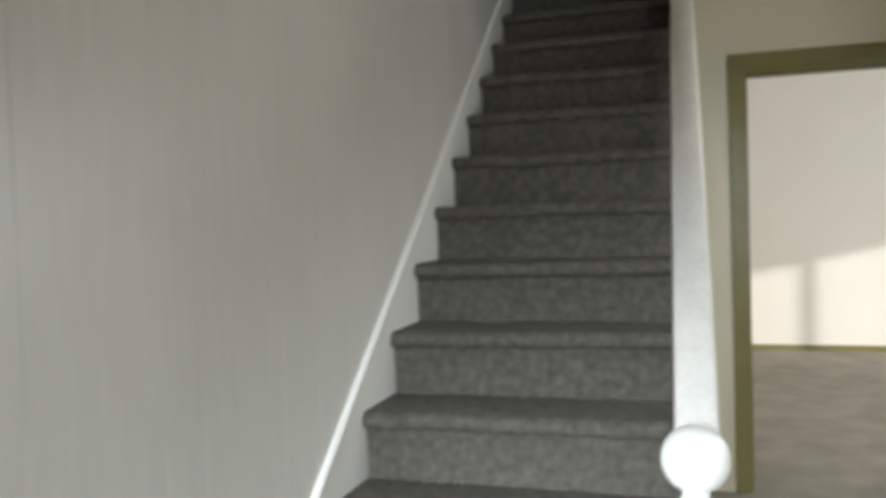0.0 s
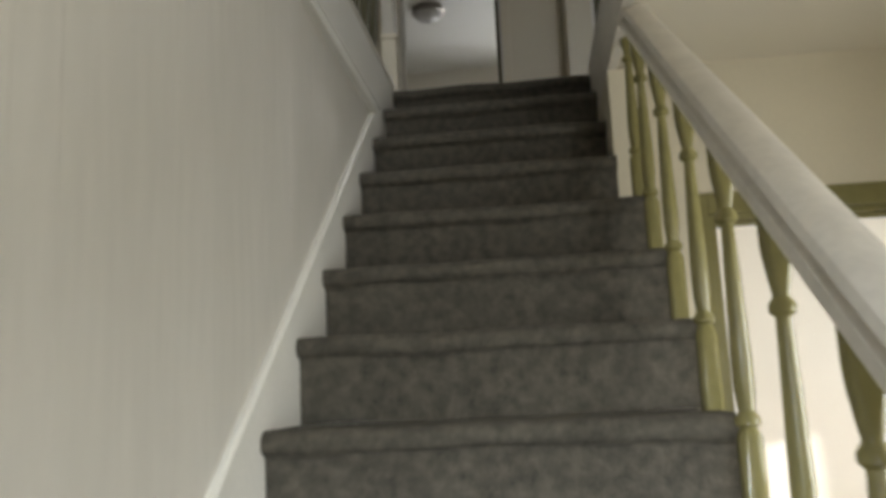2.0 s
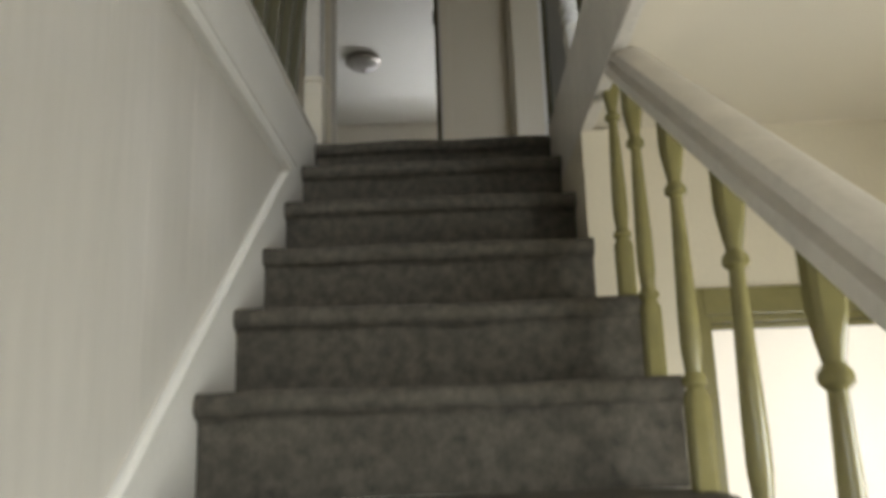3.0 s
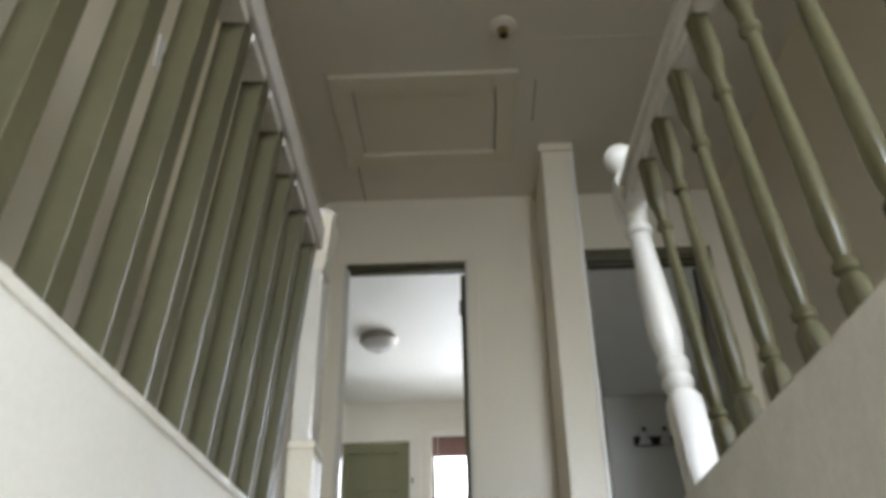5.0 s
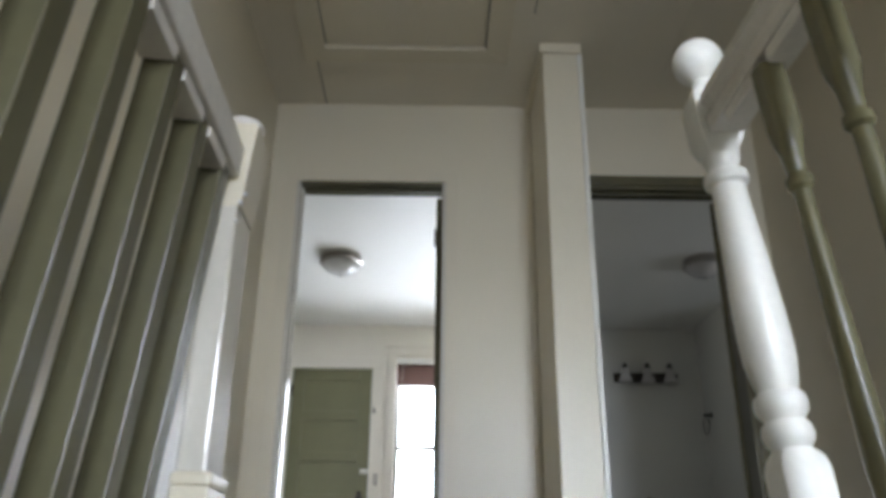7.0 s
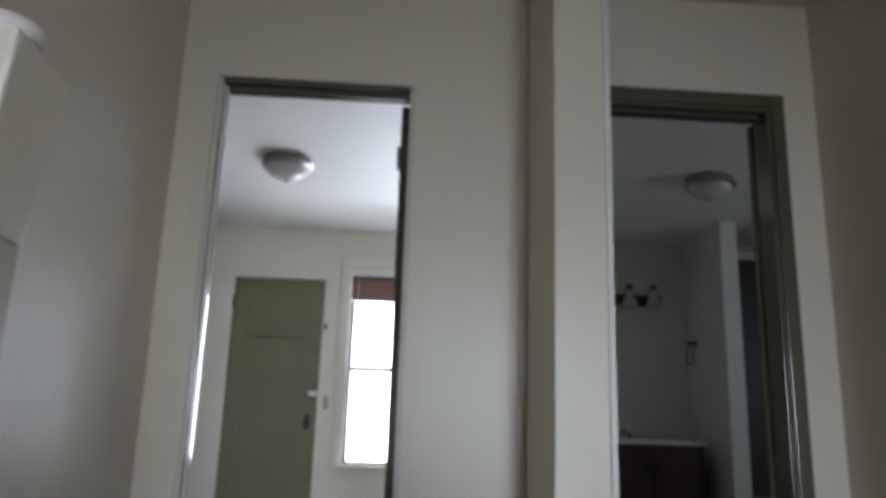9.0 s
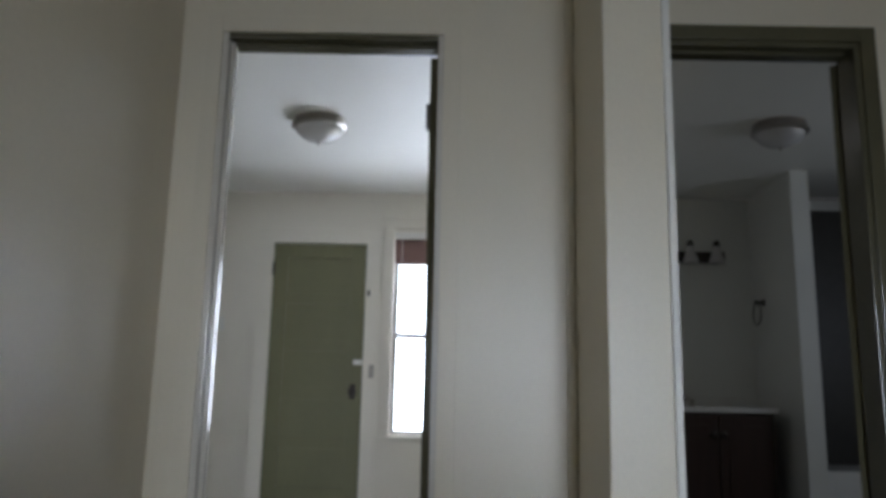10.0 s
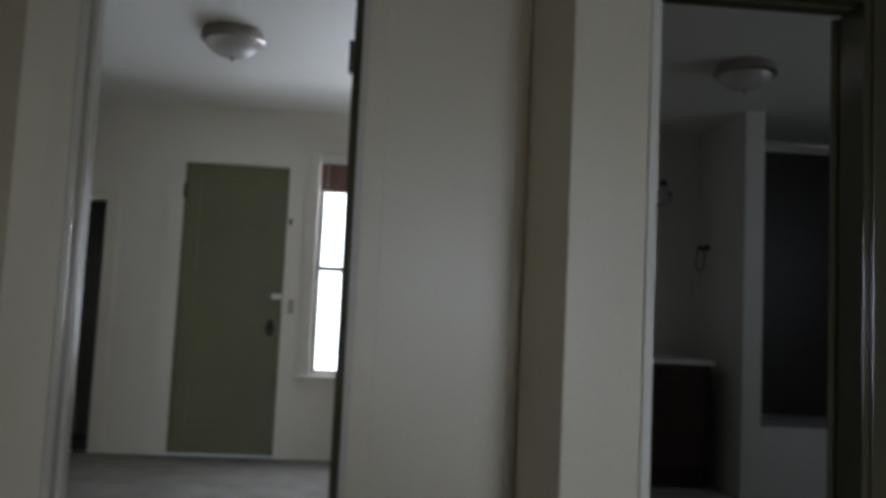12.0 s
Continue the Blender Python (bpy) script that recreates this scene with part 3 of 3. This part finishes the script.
cf = thing("door_frame", "off-white casing of the closet opening", "door frame", at=(-1.4, Y_BED, 0))
o = cf.location
part("casing_side", rel(box(-1.42, -1.33, Y_BED - 0.02, Y_BED, 0, 1.73, 0.003), o), M_BED, cf)
part("casing_head", rel(box(-2.2, -1.33, Y_BED - 0.02, Y_BED, 1.73, 1.81, 0.003), o), M_BED, cf)
solid("light_switch", box(-1.30, -1.25, Y_BED - 0.008, Y_BED, 1.34, 1.44, 0.002), M_PLASTIC, "small off-white wall switch plate", "switch")


# ---- bedroom window ----
def sash_window(name, x0, x1, z0, z1, y, label, mid, mat):
    w = tagged(new(name), label, "window", kind="structure")
    w.location = ((x0 + x1) / 2, y, z0)
    o = w.location
    c = 0.075
    part("casing_side", rel(box(x0 - c, x0, y - 0.022, y, z0 - 0.02, z1 + 0.02, 0.003), o), mat, w)
    part("casing_side", rel(box(x1, x1 + c, y - 0.022, y, z0 - 0.02, z1 + 0.02, 0.003), o), mat, w)
    part("casing_head", rel(box(x0 - c, x1 + c, y - 0.024, y, z1 + 0.02, z1 + 0.10, 0.003), o), mat, w)
    part("casing_cap", rel(box(x0 - c - 0.015, x1 + c + 0.015, y - 0.035, y, z1 + 0.10, z1 + 0.122, 0.003), o), mat, w)
    part("window_sill", rel(box(x0 - c - 0.03, x1 + c + 0.03, y - 0.055, y + 0.02, z0 - 0.045, z0 - 0.02, 0.005), o), mat, w)
    part("apron", rel(box(x0 - c, x1 + c, y - 0.02, y, z0 - 0.12, z0 - 0.046, 0.003), o), mat, w)
    for a, b, yy in ((z0 - 0.02, mid + 0.02, 0.045), (mid - 0.02, z1 + 0.0, 0.085)):
        s = part("sash", rel(box(x0, x0 + 0.038, y + yy, y + yy + 0.035, a, b, 0.003), o), M_NICKEL, w, "grey metal sash")
        part("sash_stile", rel(box(x1 - 0.038, x1, y + yy, y + yy + 0.035, a, b, 0.003), o), M_NICKEL, w)
        part("sash_rail", rel(box(x0 + 0.038, x1 - 0.038, y + yy, y + yy + 0.035, a, a + 0.04, 0.003), o), M_NICKEL, w)
        part("sash_rail", rel(box(x0 + 0.038, x1 - 0.038, y + yy, y + yy + 0.035, b - 0.04, b, 0.003), o), M_NICKEL, w)
        g = part("pane", rel(box(x0 + 0.036, x1 - 0.036, y + yy + 0.014, y + yy + 0.019, a + 0.036, b - 0.036), o), M_GLASS, w)
        g.visible_shadow = False
    return w


win = sash_window("window_1", 0.03, 0.81, 0.60, 2.13, Y_BED, "double-hung bedroom window with bright daylight", 1.33, M_BED)
blind = thing("window_blind", "raised window blind with white headrail and brown slats", "blind", at=(0.42, Y_BED + 0.02, 2.0))
o = blind.location
part("headrail", rel(box(0.032, 0.808, Y_BED - 0.012, Y_BED + 0.035, 2.078, 2.128, 0.004), o), M_BLINDW, blind, "white headrail")
for i in range(11):
    z = 2.068 - i * 0.0175
    bm = box(0.04, 0.80, -0.012, 0.012, -0.001, 0.001)
    bm.transform(Matrix.Translation((0, Y_BED + 0.015, z)) @ Matrix.Rotation(radians(62), 4, "X"))
    part("slat", rel(bm, o), M_BLIND, blind, "brown slat")
part("bottom_rail", rel(box(0.04, 0.80, Y_BED + 0.003, Y_BED + 0.027, 1.868, 1.882, 0.003), o), M_BLINDW, blind)
part("cord", rel(tube([(0.09, Y_BED - 0.006, 2.08), (0.09, Y_BED - 0.006, 1.78)], 0.0025, 6), o), M_BLINDW, blind)


# ---- ceiling lamps ----
def dome_lamp(at, label):
    d = thing("ceiling_light", label, "ceiling light", "dome ceiling lights", at=at)
    part("pan", lathe([(0.150, 0.0), (0.152, -0.02), (0.160, -0.035), (0.163, -0.05), (0.152, -0.058), (0.135, -0.058)], 40), M_NICKEL, d, "brushed metal ring", smooth=True)
    part("shade", lathe([(0.140, -0.055), (0.132, -0.075), (0.112, -0.098), (0.08, -0.118), (0.04, -0.130), (0.012, -0.133)], 40), M_FROST, d, "frosted glass bowl", smooth=True)
    part("finial", lathe([(0.012, -0.132), (0.012, -0.137), (0.006, -0.143), (0.009, -0.15), (0.003, -0.157)], 16), M_NICKEL, d, smooth=True)
    return d


dome_lamp((-0.325, 4.33, 2.44), "unlit frosted glass ceiling light with metal ring")
dome_lamp((2.37, 4.28, 2.44), "unlit frosted ceiling light in the dim bathroom")

sock = thing("lamp_socket", "bare ceiling lamp socket without a bulb", "lamp socket", at=(0.62, 0.80, CEIL))
part("canopy", lathe([(0.062, 0), (0.060, -0.012), (0.045, -0.022), (0.030, -0.026)], 28), M_CEIL, sock, "cream painted base", smooth=True)
part("socket", lathe([(0.026, -0.024), (0.026, -0.06), (0.021, -0.064), (0.019, -0.05), (0.016, -0.03)], 20), M_BRASS, sock, "brass screw socket", smooth=True)
part("core", lathe([(0.014, -0.03), (0.014, -0.066)], 14), M_BLACK, sock, "dark socket core")

# ---- attic hatch ----
hat = thing("attic_hatch", "cream painted ceiling hatch with a wide frame", "attic hatch", at=(0.24, 1.46, CEIL))
o = hat.location
hx0, hx1, hy0, hy1, hw = -0.13, 0.60, 1.195, 1.73, 0.105
part("panel", rel(box(hx0 + 0.006, hx1 - 0.006, hy0 + 0.006, hy1 - 0.006, CEIL - 0.008, CEIL - 0.001), o), M_WALL, hat)
for q in ([(hx0 - hw, hy0 - hw), (hx1 + hw, hy0 - hw), (hx1, hy0), (hx0, hy0)], [(hx1 + hw, hy0 - hw), (hx1 + hw, hy1 + hw), (hx1, hy1), (hx1, hy0)],
          [(hx1 + hw, hy1 + hw), (hx0 - hw, hy1 + hw), (hx0, hy1), (hx1, hy1)], [(hx0 - hw, hy1 + hw), (hx0 - hw, hy0 - hw), (hx0, hy0), (hx0, hy1)]):
    bm = bmesh.new()
    lo = [bm.verts.new((x, y, CEIL - 0.024)) for x, y in q]
    hi = [bm.verts.new((x, y, CEIL - 0.001)) for x, y in q]
    bm.faces.new(lo)
    bm.faces.new(list(reversed(hi)))
    for i in range(4):
        bm.faces.new((lo[i], hi[i], hi[(i + 1) % 4], lo[(i + 1) % 4]))
    bmesh.ops.recalc_face_normals(bm, faces=bm.faces)
    bmesh.ops.bevel(bm, geom=list(bm.edges), offset=0.003, segments=1, affect="EDGES")
    part("frame_board", rel(bm, o), M_WALL, hat)
part("gap", rel(box(hx0 + 0.001, hx1 - 0.001, hy0 + 0.001, hy1 - 0.001, CEIL - 0.0045, CEIL - 0.0005), o), M_BLACK, hat, "dark gap round the hatch")
structure("trim_crack", box(-0.185, -0.180, 1.86, 2.22, CEIL - 0.0015, CEIL + 0.004), M_BLACK, "dark open seam in the ceiling boards", "crack")

structure("trim_seam", box(0.792, 0.796, 1.18, 1.50, CEIL - 0.0015, CEIL + 0.004), M_BLACK, "short open seam in the ceiling boards", "crack")
structure("trim_joint", box(1.45, 1.456, -1.2, 2.22, CEIL - 0.003, CEIL + 0.004, 0.001), M_CEIL, "painted joint between ceiling boards", "crack")

structure("trim_joint_cross", box(0.73, 1.45, 0.890, 0.896, CEIL - 0.0025, CEIL + 0.004, 0.001), M_CEIL, "painted joint between ceiling boards", "crack")

# ---- wall plate behind the slats ----
wp = thing("switch_plate", "cream wall switch plate beside the stair well", "switch", at=(X_LEFT, -0.25, 1.28))
part("plate", box(0, 0.007, -0.037, 0.037, -0.06, 0.06, 0.003), M_PLASTIC, wp)
part("toggle", box(0.006, 0.018, -0.005, 0.005, -0.012, 0.012, 0.002), M_BRONZE, wp, "dark toggle")

# ---- bathroom ----
van = thing("vanity_cabinet", "dark cherry bathroom vanity cabinet", "vanity", at=(2.38, 5.63, 0))
o = van.location + Vector((0.165, 0, -0.03))
part("body", rel(box(2.06, 2.83, 5.36, 5.94, 0.09, 0.765, 0.003), o), M_VANITY, van)
part("plinth", rel(box(2.08, 2.81, 5.42, 5.94, -0.03, 0.09), o), M_VANITY, van)
for xa in (2.075, 2.45):
    d = part("door", rel(box(xa, xa + 0.365, 5.340, 5.3595, 0.12, 0.74, 0.003), o), M_VANITY, van)
    part("door_panel", rel(box(xa + 0.06, xa + 0.305, 5.334, 5.3395, 0.18, 0.68, 0.002), o), M_VANITY, d)
    part("pull", rel(knob_bm((xa + (0.34 if xa < 2.3 else 0.025), 5.34, 0.62), (0, -1, 0), 0.014), o), M_BRONZE, d, smooth=True)
top = thing("vanity_counter", "white moulded vanity top with backsplash", "countertop", at=(2.38, 5.63, 0.765))
o = top.location + Vector((0.165, 0, -0.03))
part("slab", rel(box(2.04, 2.85, 5.33, 5.945, 0.765, 0.80, 0.006), o), M_COUNTER, top)
part("backsplash", rel(box(2.04, 2.85, 5.925, 5.946, 0.80, 0.89, 0.004), o), M_COUNTER, top)
tap = thing("faucet", "small metal faucet on the vanity top", "faucet", at=(2.20, 5.85, 0.83))
part("base", box(-0.08, 0.08, -0.025, 0.025, 0, 0.018, 0.005), M_NICKEL, tap)
part("spout", tube([(0, 0, 0.01), (0, 0, 0.05), (0, -0.03, 0.075), (0, -0.08, 0.08), (0, -0.11, 0.06)], 0.011), M_NICKEL, tap, smooth=True)
for s in (-0.06, 0.06):
    part("tap_handle", lathe([(0.016, 0.015), (0.014, 0.045), (0.02, 0.05), (0.018, 0.062)], 14, Matrix.Translation((s, 0, 0))), M_NICKEL, tap, smooth=True)

ring = thing("towel_ring", "dark metal towel ring on the bathroom wall", "towel ring", at=(2.785, 5.74, 1.60))
part("mount", lathe([(0.026, 0), (0.026, 0.008), (0.012, 0.014), (0.012, 0.05), (0.017, 0.054), (0.017, 0.066)], 18, Vector((-1, 0, 0)).to_track_quat("Z", "Y").to_matrix().to_4x4()), M_BRONZE, ring, smooth=True)
part("ring", tube([(-0.055, 0.078 * math.sin(a), -0.085 + 0.078 * math.cos(a)) for a in [2 * math.pi * i / 24 for i in range(25)]], 0.005, 8), M_BRONZE, ring, smooth=True)

vl = thing("vanity_light", "three-shade vanity light on a metal bar", "wall light", at=(2.29, 5.95, 1.98))
part("bar", box(-0.29, 0.29, -0.03, 0, -0.055, 0.035, 0.008), M_BRONZE, vl, "dark metal bar")
for s in (-0.2, 0.0, 0.2):
    part("arm", tube([(s, -0.025, 0.0), (s, -0.08, 0.0), (s, -0.10, 0.02)], 0.012, 8), M_BRONZE, vl, smooth=True)
    part("shade", lathe([(0.062, -0.07), (0.06, -0.05), (0.045, -0.01), (0.03, 0.03), (0.024, 0.06), (0.02, 0.085)], 22, Matrix.Translation((s, -0.10, 0.0))), M_FROST, vl, "frosted bell shade", smooth=True)
    part("cap", lathe([(0.028, 0.06), (0.026, 0.085), (0.012, 0.105)], 18, Matrix.Translation((s, -0.10, 0.0))), M_BRONZE, vl, smooth=True)

tub = thing("bathtub", "white bathtub with flat apron in an alcove", "bathtub", at=(3.7, 5.55, 0))
o = tub.location
part("apron", rel(box(2.912, 4.495, 5.17, 5.21, 0.0, 0.44, 0.004), o), M_TUB, tub)
part("rim", rel(wall_along_x(2.912, 4.495, 5.165, 5.945, 0.40, 0.44), o), M_TUB, tub)
su = thing("tub_surround", "dark brown panels lining the bathtub alcove", "tub surround", at=(3.7, 5.93, 0.45))
o = su.location
part("back_panel", rel(box(2.912, 4.498, 5.93, 5.948, 0.441, 2.36, 0.003), o), M_SURROUND, su)
part("side_panel", rel(box(2.911, 2.925, 5.22, 5.93, 0.441, 2.36, 0.003), o), M_SURROUND, su)
part("side_panel", rel(box(4.484, 4.498, 5.22, 5.93, 0.441, 2.36, 0.003), o), M_SURROUND, su)
rod = thing("curtain_rod", "metal shower curtain rod over the bathtub", "curtain rod", at=(3.7, 5.20, 2.25))
part("rod", tube([(-0.789, 0, 0), (0.795, 0, 0)], 0.011), M_NICKEL, rod, smooth=True)

# ---- living room windows ----
for ya, yb in ((-0.1, 0.81), (0.85, 1.48)):
    lw = tagged(new("window_2"), "plain living room window admitting low sun", "window", kind="structure")
    lw.location = (5.05, (ya + yb) / 2, -2.3)
    o = lw.location
    part("frame_bar", rel(box(5.03, 5.07, ya, ya + 0.012, LOW + 0.15, -1.2, 0.003), o), M_WHITE, lw)
    part("frame_bar", rel(box(5.03, 5.07, yb - 0.012, yb, LOW + 0.15, -1.2, 0.003), o), M_WHITE, lw)

structure("door_sill", box(-0.92, -0.13, Y_BED + 0.125, Y_BED + 0.7, -0.03, 0.004, 0.003), M_WHITE, "pale outside doorsill in daylight", "sill")

# ---- bath window out of view, added to brighten the bathroom ----
bw = tagged(new("window_3_added"), "small frosted bathroom window, unseen and added for light", "window", kind="structure")
bw.location = (4.47, 3.6, 1.3)
part("pane", box(-0.006, 0.0, -0.25, 0.25, 0.0, 0.6), M_FROST, bw)
part("frame", wall_along_y(-0.31, 0.31, -0.02, 0.03, -0.06, 0.66, [(-0.25, 0.25, 0.0, 0.6)]), M_WHITE, bw)

# Unseen hall window, added to house the lamp that lights the stair wall.
hw = tagged(new("window_4_added"), "unseen frosted side window added to light the stair wall", "window", kind="structure")
hw.location = (X_RIGHT, -2.2, -2.05)
part("pane", box(-0.004, 0.0, -0.5, 0.5, 0.0, 1.1), M_FROST, hw)
part("frame", wall_along_y(-0.57, 0.57, -0.02, 0.0, -0.07, 1.17, [(-0.5, 0.5, 0.0, 1.1)]), M_WHITE, hw)

# ---- panel boards of the stair wall ----
y, i = -5.69, 0
WIDTHS = (0.12, 0.317, 0.168, 0.205, 0.094, 0.31)
while y < -0.05:
    w = WIDTHS[i % 6]
    y2 = min(y + w, 0.0)
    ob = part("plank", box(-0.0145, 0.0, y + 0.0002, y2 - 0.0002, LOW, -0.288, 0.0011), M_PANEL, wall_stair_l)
    y, i = y2, i + 1
